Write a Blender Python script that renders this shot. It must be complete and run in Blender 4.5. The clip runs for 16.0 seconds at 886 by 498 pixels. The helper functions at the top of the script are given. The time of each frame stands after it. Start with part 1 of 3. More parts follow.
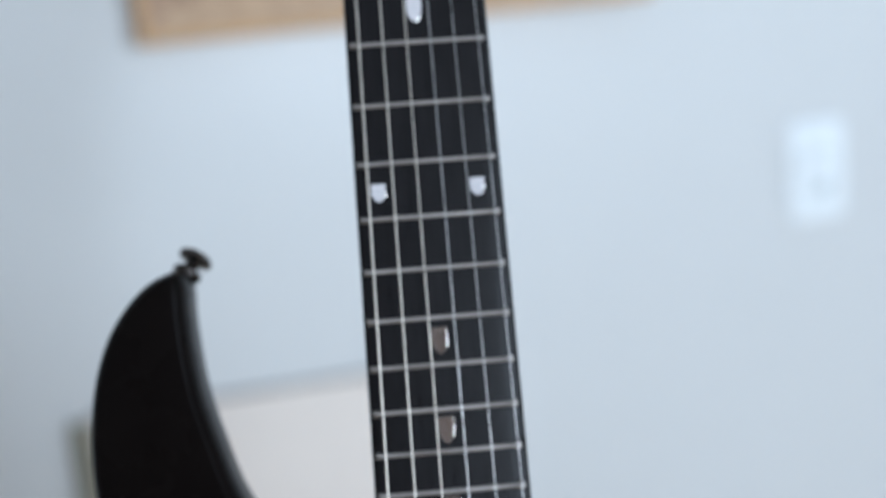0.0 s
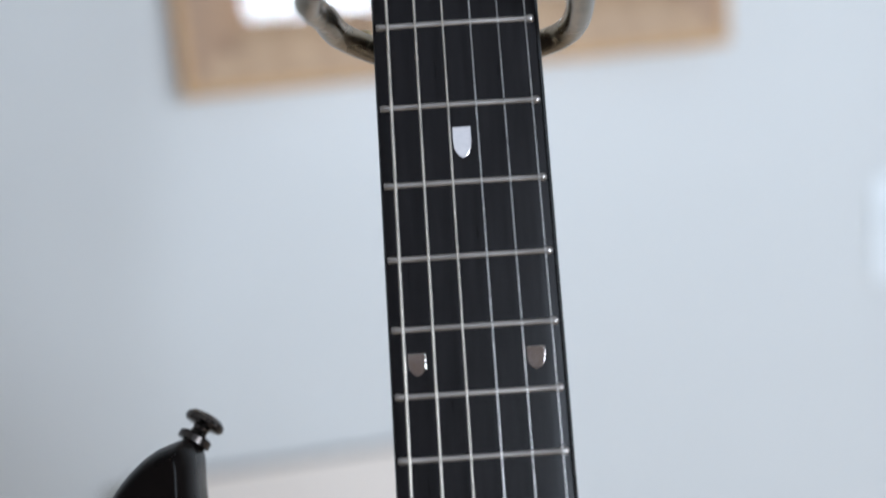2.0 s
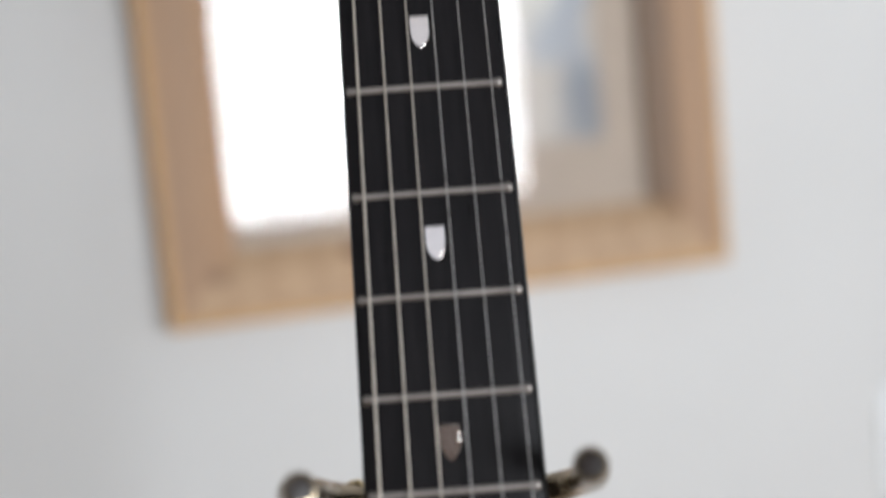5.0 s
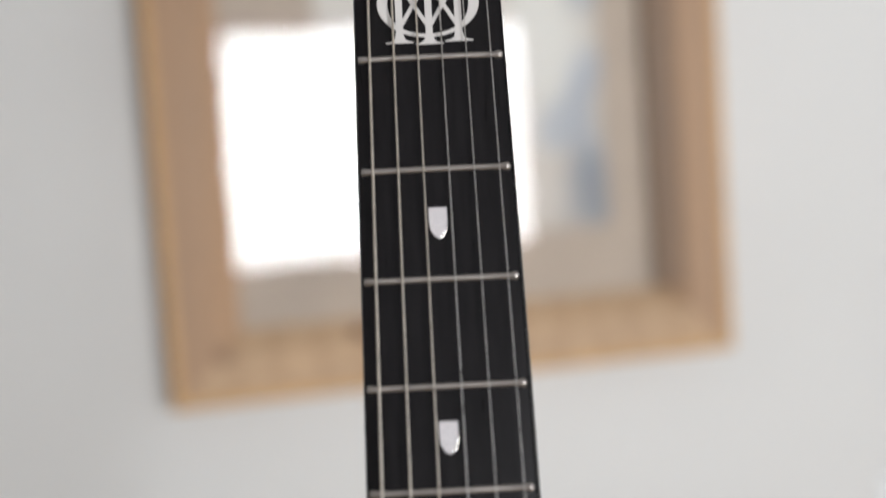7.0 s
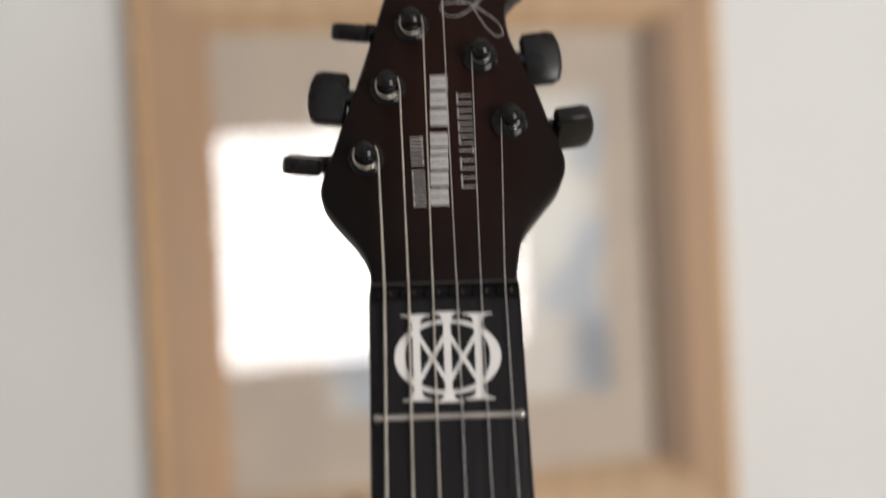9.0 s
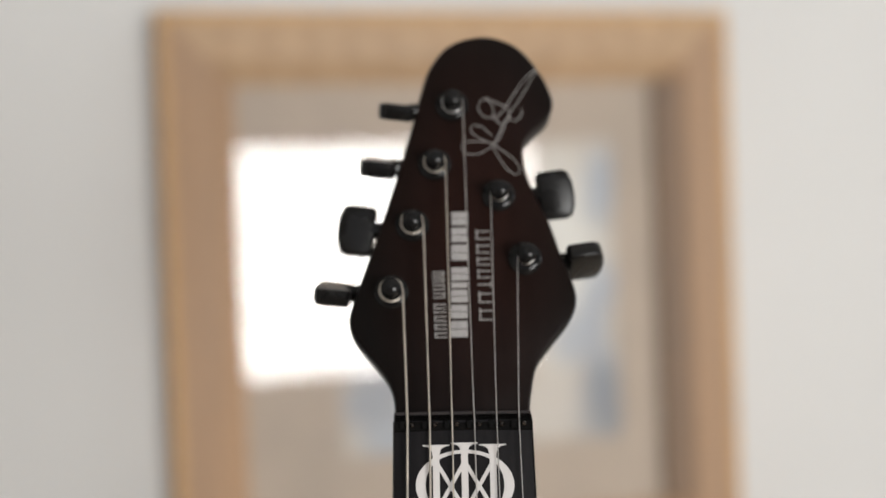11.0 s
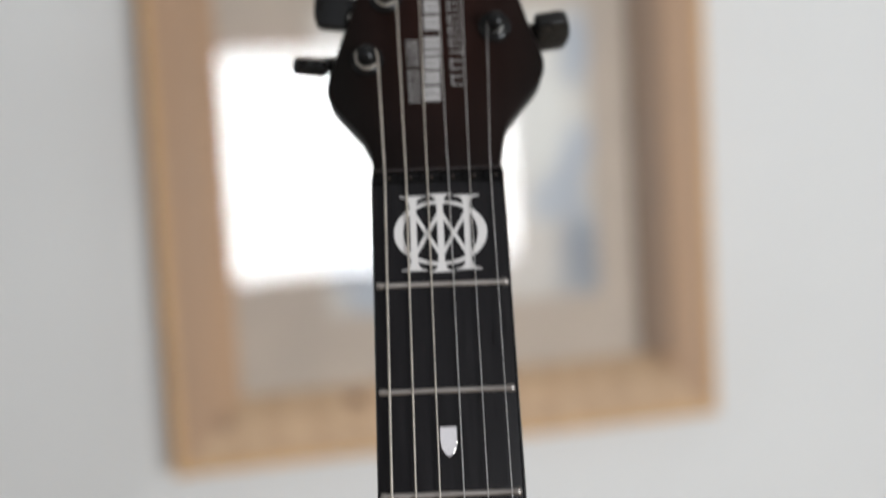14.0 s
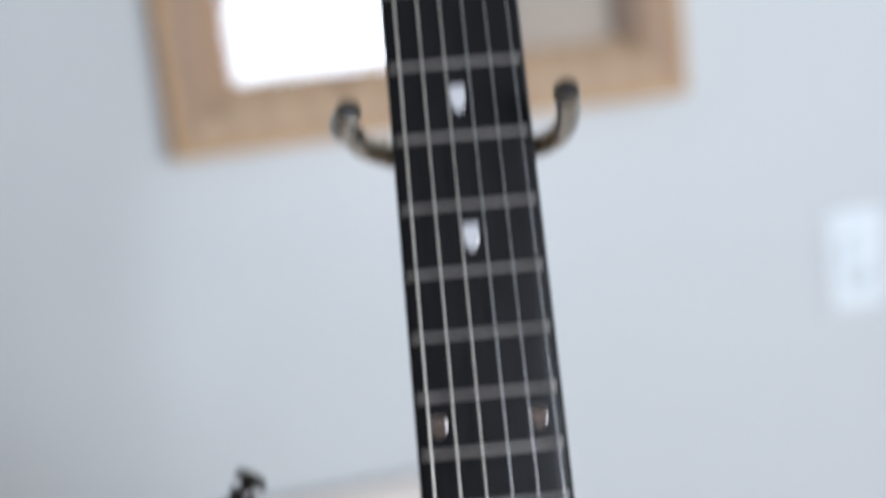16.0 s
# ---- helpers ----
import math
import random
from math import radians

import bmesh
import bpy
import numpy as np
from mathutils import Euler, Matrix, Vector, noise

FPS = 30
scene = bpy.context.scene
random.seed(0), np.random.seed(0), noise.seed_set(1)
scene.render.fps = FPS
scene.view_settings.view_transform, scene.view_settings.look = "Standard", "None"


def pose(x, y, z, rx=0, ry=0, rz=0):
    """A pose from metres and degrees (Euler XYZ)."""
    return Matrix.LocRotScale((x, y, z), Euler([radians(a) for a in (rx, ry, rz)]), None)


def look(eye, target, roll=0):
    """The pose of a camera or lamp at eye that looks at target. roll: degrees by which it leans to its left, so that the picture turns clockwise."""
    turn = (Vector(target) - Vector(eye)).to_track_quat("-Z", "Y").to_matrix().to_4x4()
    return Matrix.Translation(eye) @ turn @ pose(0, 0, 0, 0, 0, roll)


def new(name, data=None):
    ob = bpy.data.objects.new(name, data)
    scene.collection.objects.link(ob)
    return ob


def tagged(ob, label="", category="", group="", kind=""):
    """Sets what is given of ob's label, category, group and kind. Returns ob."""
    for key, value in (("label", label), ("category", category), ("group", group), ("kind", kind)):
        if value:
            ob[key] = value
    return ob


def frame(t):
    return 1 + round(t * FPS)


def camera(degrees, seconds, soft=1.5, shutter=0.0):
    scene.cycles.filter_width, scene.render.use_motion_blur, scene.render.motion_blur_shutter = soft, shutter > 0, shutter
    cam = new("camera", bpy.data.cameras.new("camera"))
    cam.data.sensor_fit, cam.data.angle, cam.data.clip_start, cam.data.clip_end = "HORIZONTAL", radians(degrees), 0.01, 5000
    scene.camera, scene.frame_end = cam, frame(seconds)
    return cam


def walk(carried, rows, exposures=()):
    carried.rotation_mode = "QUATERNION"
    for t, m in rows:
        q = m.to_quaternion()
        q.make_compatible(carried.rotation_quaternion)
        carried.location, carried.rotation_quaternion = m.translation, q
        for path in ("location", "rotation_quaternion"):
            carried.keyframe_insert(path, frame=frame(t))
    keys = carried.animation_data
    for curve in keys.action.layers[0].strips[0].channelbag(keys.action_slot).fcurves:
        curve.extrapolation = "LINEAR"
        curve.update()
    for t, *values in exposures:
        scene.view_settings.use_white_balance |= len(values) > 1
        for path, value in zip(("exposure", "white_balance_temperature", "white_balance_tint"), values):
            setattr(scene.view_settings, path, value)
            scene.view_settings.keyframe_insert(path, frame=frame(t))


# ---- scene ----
cam = camera(39.6, 16.0, shutter=0.5)
cam.data.dof.use_dof = True
cam.data.dof.focus_distance = 0.374
cam.data.dof.aperture_fstop = 3.8
ROWS = [
    (0.0, -0.1140, -0.4982, 0.7951, 76.82, 4.83, -14.14),
    (0.2, -0.0965, -0.4819, 0.8019, 76.25, 5.96, -12.51),
    (0.4, -0.0848, -0.4666, 0.8083, 76.30, 6.71, -10.71),
    (0.5, -0.0825, -0.4647, 0.8103, 76.39, 6.36, -9.90),
    (0.8, -0.0791, -0.4479, 0.8124, 77.62, 4.68, -10.20),
    (1.0, -0.0799, -0.4431, 0.8172, 77.78, 4.31, -10.42),
    (1.3, -0.0805, -0.4351, 0.8152, 77.36, 4.53, -10.67),
    (1.5, -0.0819, -0.4315, 0.8166, 77.69, 4.68, -10.95),
    (2.0, -0.0890, -0.4203, 0.8265, 77.61, 4.87, -11.19),
    (2.2, -0.0877, -0.4151, 0.8331, 78.14, 5.27, -11.54),
    (2.5, -0.0848, -0.4077, 0.8464, 79.30, 5.48, -11.83),
    (2.7, -0.0817, -0.4021, 0.8515, 79.99, 5.21, -11.71),
    (3.0, -0.0784, -0.3928, 0.8580, 80.66, 4.93, -11.55),
    (3.2, -0.0793, -0.3935, 0.8637, 80.90, 4.62, -11.37),
    (3.5, -0.0781, -0.3858, 0.8711, 81.12, 4.68, -11.47),
    (4.0, -0.0769, -0.3806, 0.8767, 81.19, 4.83, -11.31),
    (4.3, -0.0752, -0.3770, 0.8847, 81.90, 4.33, -11.52),
    (4.5, -0.0752, -0.3780, 0.8904, 81.86, 4.30, -11.57),
    (4.8, -0.0738, -0.3729, 0.9028, 82.46, 4.28, -11.77),
    (5.0, -0.0729, -0.3728, 0.9164, 83.21, 5.35, -11.59),
    (5.2, -0.0739, -0.3773, 0.9230, 84.20, 4.18, -11.87),
    (7.3, -0.0727, -0.3684, 0.9741, 85.10, 4.01, -11.31),
    (7.5, -0.0737, -0.3668, 0.9836, 85.67, 4.35, -11.49),
    (7.7, -0.0741, -0.3651, 0.9897, 85.33, 4.22, -11.61),
    (8.0, -0.0728, -0.3585, 1.0014, 85.43, 3.79, -12.25),
    (8.3, -0.0731, -0.3496, 1.0176, 85.70, 3.42, -12.30),
    (8.5, -0.0734, -0.3509, 1.0277, 86.28, 3.03, -12.15),
    (8.8, -0.0708, -0.3471, 1.0342, 86.82, 2.77, -12.00),
    (9.0, -0.0709, -0.3471, 1.0416, 88.41, 2.90, -11.64),
    (9.2, -0.0709, -0.3461, 1.0509, 89.12, 2.49, -11.29),
    (9.5, -0.0726, -0.3535, 1.0633, 89.71, 2.09, -11.46),
    (9.7, -0.0732, -0.3543, 1.0689, 89.30, 1.84, -11.31),
    (11.8, -0.0782, -0.3832, 1.0851, 87.72, 2.78, -10.54),
    (12.0, -0.0779, -0.3823, 1.0768, 87.19, 3.19, -10.50),
    (12.2, -0.0782, -0.3834, 1.0710, 86.37, 3.45, -10.06),
    (12.5, -0.0758, -0.3830, 1.0661, 84.43, 4.09, -10.38),
    (12.7, -0.0762, -0.3831, 1.0639, 84.20, 3.98, -10.65),
    (13.0, -0.0801, -0.3877, 1.0616, 84.44, 3.71, -10.57),
    (13.5, -0.0813, -0.3917, 1.0598, 84.42, 3.78, -10.87),
    (13.8, -0.0816, -0.3922, 1.0476, 84.54, 3.57, -11.52),
    (14.0, -0.0811, -0.3967, 1.0339, 84.56, 3.27, -11.92),
    (14.3, -0.0831, -0.4079, 1.0148, 83.92, 4.03, -11.57),
    (14.5, -0.0887, -0.4213, 1.0011, 83.38, 4.86, -10.92),
    (14.7, -0.0919, -0.4300, 0.9831, 82.30, 5.15, -11.13),
    (15.0, -0.0969, -0.4331, 0.9595, 81.17, 5.63, -11.07),
    (15.2, -0.0989, -0.4346, 0.9482, 80.19, 5.60, -10.83),
    (15.5, -0.0995, -0.4389, 0.9295, 79.47, 5.17, -11.26),
    (15.8, -0.1070, -0.4659, 0.8954, 80.18, 5.37, -12.80),
    (16.0, -0.1146, -0.4749, 0.8590, 78.71, 6.06, -13.22),
]
EXPOSURES = ((0, -0.145, 5150, 3.5), (1.5, -0.145, 5250, 4.5), (2.5, -0.180, 5480, 8), (3.5, -0.165, 5750, 9), (5, -0.185, 5950, 9), (7.5, -0.210, 6220, 9.5), (9.5, -0.210, 6500, 10), (12, -0.240, 6320, 8.5), (13, -0.250, 6180, 8), (14, -0.250, 6030, 8), (15, -0.205, 5750, 8), (15.5, -0.185, 5600, 8), (16, -0.180, 5420, 7))
walk(cam, [(r[0], pose(*r[1:])) for r in ROWS], exposures=EXPOSURES)

# ---- world and lamps ----
world = bpy.data.worlds.new("sky")
scene.world = world
world.use_nodes = True
sky = world.node_tree.nodes.new("ShaderNodeTexSky")
sky.sky_type = "NISHITA"
sky.sun_disc = False
sky.sun_elevation = radians(35)
sky.sun_rotation = radians(120)
world.node_tree.links.new(sky.outputs[0], world.node_tree.nodes["Background"].inputs[0])
world.node_tree.nodes["Background"].inputs[1].default_value = 0.06


def window_light(name, eye, target, wide, high, watts, colour):
    data = bpy.data.lights.new(name, "AREA")
    data.shape, data.size, data.size_y, data.energy, data.color = "RECTANGLE", wide, high, watts, colour
    ob = new(name, data)
    ob.matrix_world = look(eye, target)
    return ob


window_light("window_light_back", (0.77, -1.96, 0.960), (0.77, 0, 0.960), 1.00, 0.69, 50, (1.0, 0.985, 0.96))
window_light("window_light_side", (2.36, -0.75, 1.35), (0, -0.75, 1.35), 1.30, 1.30, 6.5, (0.96, 0.98, 1.0))

window_light("window_light_high", (-0.50, -1.96, 1.94), (-0.50, 0, 1.94), 1.20, 1.10, 3.15, (1.0, 0.955, 0.905))


# ---- materials ----
def material(name, base, rough=0.5, metal=0.0, vary=0.15, scale=20.0, fine=200.0, bump=0.0, coat=0.0, stretch=(1, 1, 1), gloss=0.5):
    """A surface whose colour and gloss vary at two scales, with a fine relief."""
    m = bpy.data.materials.new(name)
    m.use_nodes = True
    t = m.node_tree
    b = t.nodes["Principled BSDF"]
    b.inputs["Metallic"].default_value = metal
    b.inputs["Specular IOR Level"].default_value = gloss
    b.inputs["Coat Weight"].default_value = coat
    b.inputs["Coat Roughness"].default_value = 0.06
    co = t.nodes.new("ShaderNodeTexCoord")
    mp = t.nodes.new("ShaderNodeMapping")
    mp.inputs["Scale"].default_value = stretch
    t.links.new(co.outputs["Object"], mp.inputs[0])
    n1, n2 = t.nodes.new("ShaderNodeTexNoise"), t.nodes.new("ShaderNodeTexNoise")
    n1.inputs["Scale"].default_value, n2.inputs["Scale"].default_value = scale, fine
    n1.inputs["Detail"].default_value = 4
    for n in (n1, n2):
        t.links.new(mp.outputs[0], n.inputs["Vector"])
    mix = t.nodes.new("ShaderNodeMix")
    mix.data_type = "FLOAT"
    mix.inputs[0].default_value = 0.4
    t.links.new(n1.outputs[0], mix.inputs[2])
    t.links.new(n2.outputs[0], mix.inputs[3])
    ramp = t.nodes.new("ShaderNodeMapRange")
    ramp.inputs[1].default_value, ramp.inputs[2].default_value = 0.3, 0.7
    ramp.inputs[3].default_value, ramp.inputs[4].default_value = 1 - vary, 1 + vary
    t.links.new(mix.outputs[0], ramp.inputs[0])
    mul = t.nodes.new("ShaderNodeVectorMath")
    mul.operation = "SCALE"
    mul.inputs[0].default_value = base
    t.links.new(ramp.outputs[0], mul.inputs["Scale"])
    t.links.new(mul.outputs[0], b.inputs["Base Color"])
    rr = t.nodes.new("ShaderNodeMapRange")
    rr.inputs[1].default_value, rr.inputs[2].default_value = 0.3, 0.7
    rr.inputs[3].default_value, rr.inputs[4].default_value = rough * 0.8, min(1, rough * 1.2)
    t.links.new(n1.outputs[0], rr.inputs[0])
    t.links.new(rr.outputs[0], b.inputs["Roughness"])
    if bump:
        bp = t.nodes.new("ShaderNodeBump")
        bp.inputs["Strength"].default_value = 0.6
        bp.inputs["Distance"].default_value = bump
        t.links.new(n2.outputs[0], bp.inputs["Height"])
        t.links.new(bp.outputs[0], b.inputs["Normal"])
    return m


def wood_material(name, light, dark, rough, stretch, rings=14.0):
    """Planed wood: long grain bands bent by noise, fine pores and broad tone changes."""
    m = material(name, light, rough, 0, 0.22, 5, 260, 0.0002, 0, stretch)
    t = m.node_tree
    b = t.nodes["Principled BSDF"]
    old = b.inputs["Base Color"].links[0].from_socket
    mp = next(n for n in t.nodes if n.bl_idname == "ShaderNodeMapping")
    w = t.nodes.new("ShaderNodeTexWave")
    w.inputs["Scale"].default_value, w.inputs["Distortion"].default_value = rings, 7.0
    w.inputs["Detail"].default_value, w.inputs["Detail Scale"].default_value = 3.0, 1.6
    t.links.new(mp.outputs[0], w.inputs["Vector"])
    mix = t.nodes.new("ShaderNodeMix")
    mix.data_type = "RGBA"
    t.links.new(old, mix.inputs[6])
    mix.inputs[7].default_value = (*dark, 1)
    k = t.nodes.new("ShaderNodeMath")
    k.operation = "MULTIPLY"
    k.inputs[1].default_value = 0.45
    t.links.new(w.outputs["Fac"], k.inputs[0])
    t.links.new(k.outputs[0], mix.inputs[0])
    t.links.new(mix.outputs[2], b.inputs["Base Color"])
    return m


WALL = material("white_wall_paint", (0.70, 0.70, 0.695), 0.37, 0, 0.025, 2.0, 350, 0.0004)
BACKWALL = wood_material("dark_reflection_brown", (0.155, 0.098, 0.068), (0.10, 0.06, 0.042), 0.6, (3, 3, 0.3))
CEIL = material("ceiling_paint", (0.82, 0.82, 0.81), 0.8, 0, 0.02, 2.0, 200)
FLOOR = wood_material("pale_bounce_boards", (0.64, 0.54, 0.43), (0.48, 0.38, 0.28), 0.45, (0.3, 4, 1))
# One pine in two tones: the uprights' shading is put into the colour.
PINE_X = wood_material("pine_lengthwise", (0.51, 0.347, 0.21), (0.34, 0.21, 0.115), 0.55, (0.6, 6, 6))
PINE_Z_SHADED = wood_material("pine_upright_shaded", (0.425, 0.272, 0.165), (0.27, 0.160, 0.090), 0.55, (6, 6, 0.6))
MAT = material("sand_mat_board", (0.55, 0.462, 0.38), 0.8, 0, 0.16, 11, 200, 0.0003)
PINE_EDGE = wood_material("pine_outer_bead", (0.60, 0.37, 0.17), (0.44, 0.25, 0.11), 0.5, (3, 3, 3))
KNOT = material("pine_knot", (0.17, 0.09, 0.05), 0.6, 0, 0.3, 120, 500)
KNOT_PALE = material("pale_pine_knot", (0.27, 0.165, 0.10), 0.6, 0, 0.3, 120, 500)
RETURN_SHADE = material("shaded_return_brown", (0.23, 0.155, 0.105), 0.6, 0, 0.25, 20, 300, 0, 0, (6, 6, 0.6))
CREAM = material("cream_paint", (0.83, 0.745, 0.675), 0.55, 0, 0.05, 8, 300, 0.0003)
OLIVE_SHADE = material("olive_shaded_side", (0.19, 0.175, 0.12), 0.6, 0, 0.15, 20, 300, 0.0003)
TOP_DARK = material("dark_brown_strip", (0.07, 0.06, 0.05), 0.6, 0, 0.2, 20, 300)
PLASTIC = material("white_switch_plastic", (0.91, 0.94, 0.96), 0.3, 0, 0.02, 30, 300)
EBONY = material("ebony_board", (0.0102, 0.0092, 0.0100), 0.34, 0, 0.3, 60, 900, 0.00006, 0, (9, 9, 0.8), 0.10)
LACQUER = material("dark_brown_lacquer", (0.0044, 0.0033, 0.0030), 0.26, 0, 0.25, 25, 500, 0, 0.0, (1, 1, 1), 0.035)
BLACKEDGE = material("satin_black_edge", (0.008, 0.008, 0.0085), 0.30, 0, 0.2, 60, 900, 0, 0, (1, 1, 1), 0.35)
NECKWOOD = material("dark_neck_finish", (0.02, 0.011, 0.008), 0.3, 0, 0.2, 30, 500)
STEEL = material("fret_steel", (0.40, 0.37, 0.35), 0.36, 1, 0.08, 80, 700)
WOUND = material("wound_string_steel", (0.61, 0.555, 0.485), 0.42, 1, 0.15, 150, 1500)
PLAIN = material("plain_string_steel", (0.57, 0.55, 0.53), 0.32, 1, 0.08, 150, 900)
PEARL = material("polished_inlay", (0.84, 0.765, 0.715), 0.13, 0.955, 0.06, 120, 900)
LOGO = material("silver_white_inlay", (0.60, 0.575, 0.56), 0.38, 0.1, 0.04, 120, 900)
DECAL = material("silver_decal", (0.30, 0.285, 0.275), 0.5, 0.0, 0.25, 500, 1500)
PEN = material("silver_pen_line", (0.43, 0.41, 0.395), 0.45, 0.0, 0.25, 500, 1500)
DECAL_BOLD = material("bold_silver_decal", (0.34, 0.325, 0.32), 0.5, 0.0, 0.15, 500, 1500)
BLACK = material("black_hardware", (0.0072, 0.0070, 0.0072), 0.12, 0.0, 0.2, 60, 600, 0, 0.0, (1, 1, 1), 0.22)
KEYBLACK = material("satin_black_key", (0.0075, 0.0070, 0.0068), 0.27, 0.0, 0.2, 60, 600, 0, 0.0, (1, 1, 1), 0.22)
NUT = material("black_nut", (0.006, 0.0058, 0.0056), 0.25, 0, 0.2, 60, 700, 0, 0, (1, 1, 1), 0.05)
BRONZE = material("antique_bronze", (0.27, 0.225, 0.165), 0.25, 1, 0.4, 60, 500, 0.0001)
BRASS = material("worn_brass", (0.50, 0.40, 0.22), 0.3, 1, 0.25, 80, 600)
RUBBER = material("brown_black_cap", (0.022, 0.016, 0.014), 0.5, 0, 0.2, 80, 600)
STANDBLACK = material("black_stand_tube", (0.02, 0.02, 0.02), 0.35, 0.4, 0.15, 30, 400)
SMOKE = material("dark_chrome", (0.06, 0.052, 0.048), 0.24, 1, 0.2, 60, 500)


def headstock_material():
    """Reddish-brown stain in the middle that fades to black along the rim."""
    m = material("burst_headstock", (0.0150, 0.0062, 0.0048), 0.36, 0, 0.25, 35, 700, 0, 0.0, (4, 4, 0.6), 0.07)
    t = m.node_tree
    b = t.nodes["Principled BSDF"]
    stain = b.inputs["Base Color"].links[0].from_socket
    co = next(n for n in t.nodes if n.bl_idname == "ShaderNodeTexCoord")
    mp = t.nodes.new("ShaderNodeMapping")
    mp.inputs["Location"].default_value = (-0.005 / 0.042, 0, -(0.776 + 0.068) / 0.095)
    mp.inputs["Scale"].default_value = (1 / 0.042, 0, 1 / 0.095)
    g = t.nodes.new("ShaderNodeTexGradient")
    g.gradient_type = "SPHERICAL"
    k = t.nodes.new("ShaderNodeMapRange")
    k.inputs[1].default_value, k.inputs[2].default_value = 0.10, 0.75
    mix = t.nodes.new("ShaderNodeMix")
    mix.data_type = "RGBA"
    mix.inputs[6].default_value = (0.0060, 0.0048, 0.0044, 1)
    t.links.new(co.outputs["Object"], mp.inputs[0])
    t.links.new(mp.outputs[0], g.inputs[0])
    t.links.new(g.outputs["Fac"], k.inputs[0])
    t.links.new(k.outputs[0], mix.inputs[0])
    t.links.new(stain, mix.inputs[7])
    t.links.new(mix.outputs[2], b.inputs["Base Color"])
    return m


HEAD = headstock_material()


def print_material():
    """Pale paper with white and slate-blue washes."""
    m = material("printed_paper", (0.66, 0.60, 0.53), 0.75, 0, 0.12, 14, 90)
    t = m.node_tree
    b = t.nodes["Principled BSDF"]
    last = b.inputs["Base Color"].links[0].from_socket
    co = next(n for n in t.nodes if n.bl_idname == "ShaderNodeTexCoord")
    warp = t.nodes.new("ShaderNodeTexNoise")
    warp.inputs["Scale"].default_value = 16
    wv = t.nodes.new("ShaderNodeVectorMath")
    wv.operation = "MULTIPLY_ADD"
    wv.inputs[1].default_value = (0.05, 0, 0.05)
    t.links.new(co.outputs["Object"], warp.inputs["Vector"])
    t.links.new(warp.outputs["Color"], wv.inputs[0])
    t.links.new(co.outputs["Object"], wv.inputs[2])
    # centre x, z and half sizes of each wash, its colour and strength
    for x, z, rx, rz, colour, force in (
        (0.200, 0.350, 0.090, 0.080, (0.78, 0.75, 0.70), 0.8),
        (0.360, 0.300, 0.055, 0.120, (0.84, 0.82, 0.77), 1.0),
        (0.350, 0.160, 0.050, 0.050, (0.72, 0.67, 0.61), 0.9),
        (0.404, 0.365, 0.026, 0.050, (0.46, 0.51, 0.58), 0.8),
        (0.396, 0.255, 0.026, 0.055, (0.47, 0.51, 0.575), 0.8),
        (0.376, 0.222, 0.026, 0.026, (0.50, 0.54, 0.60), 0.7),
        (0.403, 0.200, 0.026, 0.050, (0.50, 0.525, 0.565), 0.8),
        (0.402, 0.160, 0.042, 0.055, (0.31, 0.335, 0.375), 0.85),
        (0.178, 0.185, 0.042, 0.040, (0.40, 0.43, 0.48), 0.8),
        (0.195, 0.145, 0.050, 0.034, (0.50, 0.53, 0.57), 0.9),
    ):
        mp = t.nodes.new("ShaderNodeMapping")
        mp.inputs["Location"].default_value = (-(x + 0.025) / rx, 0, -(z + 0.025) / rz)
        mp.inputs["Scale"].default_value = (1 / rx, 0, 1 / rz)
        g = t.nodes.new("ShaderNodeTexGradient")
        g.gradient_type = "SPHERICAL"
        k = t.nodes.new("ShaderNodeMapRange")
        k.inputs[2].default_value, k.inputs[4].default_value = 0.6, force
        mix = t.nodes.new("ShaderNodeMix")
        mix.data_type = "RGBA"
        t.links.new(wv.outputs[0], mp.inputs[0])
        t.links.new(mp.outputs[0], g.inputs[0])
        t.links.new(g.outputs["Fac"], k.inputs[0])
        t.links.new(k.outputs[0], mix.inputs[0])
        t.links.new(last, mix.inputs[6])
        mix.inputs[7].default_value = (*colour, 1)
        last = mix.outputs[2]
    t.links.new(last, b.inputs["Base Color"])
    return m


PRINT = print_material()


def glass_material():
    m = bpy.data.materials.new("picture_glass")
    m.use_nodes = True
    t = m.node_tree
    t.nodes.remove(t.nodes["Principled BSDF"])
    tr, gl, mix, fr = (t.nodes.new("ShaderNode" + k) for k in ("BsdfTransparent", "BsdfGlossy", "MixShader", "Fresnel"))
    gl.inputs["Roughness"].default_value = 0.02
    fr.inputs["IOR"].default_value = 1.5
    t.links.new(fr.outputs[0], mix.inputs[0])
    t.links.new(tr.outputs[0], mix.inputs[1])
    t.links.new(gl.outputs[0], mix.inputs[2])
    t.links.new(mix.outputs[0], t.nodes["Material Output"].inputs[0])
    return m


GLASS = glass_material()


# ---- mesh helpers ----
def part(name, bm, material_, parent=None, label="", smooth=30):
    me = bpy.data.meshes.new(name)
    bmesh.ops.recalc_face_normals(bm, faces=bm.faces)
    bm.to_mesh(me)
    bm.free()
    me.materials.append(material_)
    if smooth:
        me.shade_smooth()
        me.set_sharp_from_angle(angle=radians(smooth))
    ob = new(name, me)
    if parent is not None:
        ob.parent = parent
    if label:
        tagged(ob, label)
    return ob


def shifted(bm, v):
    bmesh.ops.translate(bm, verts=bm.verts, vec=v)
    return bm


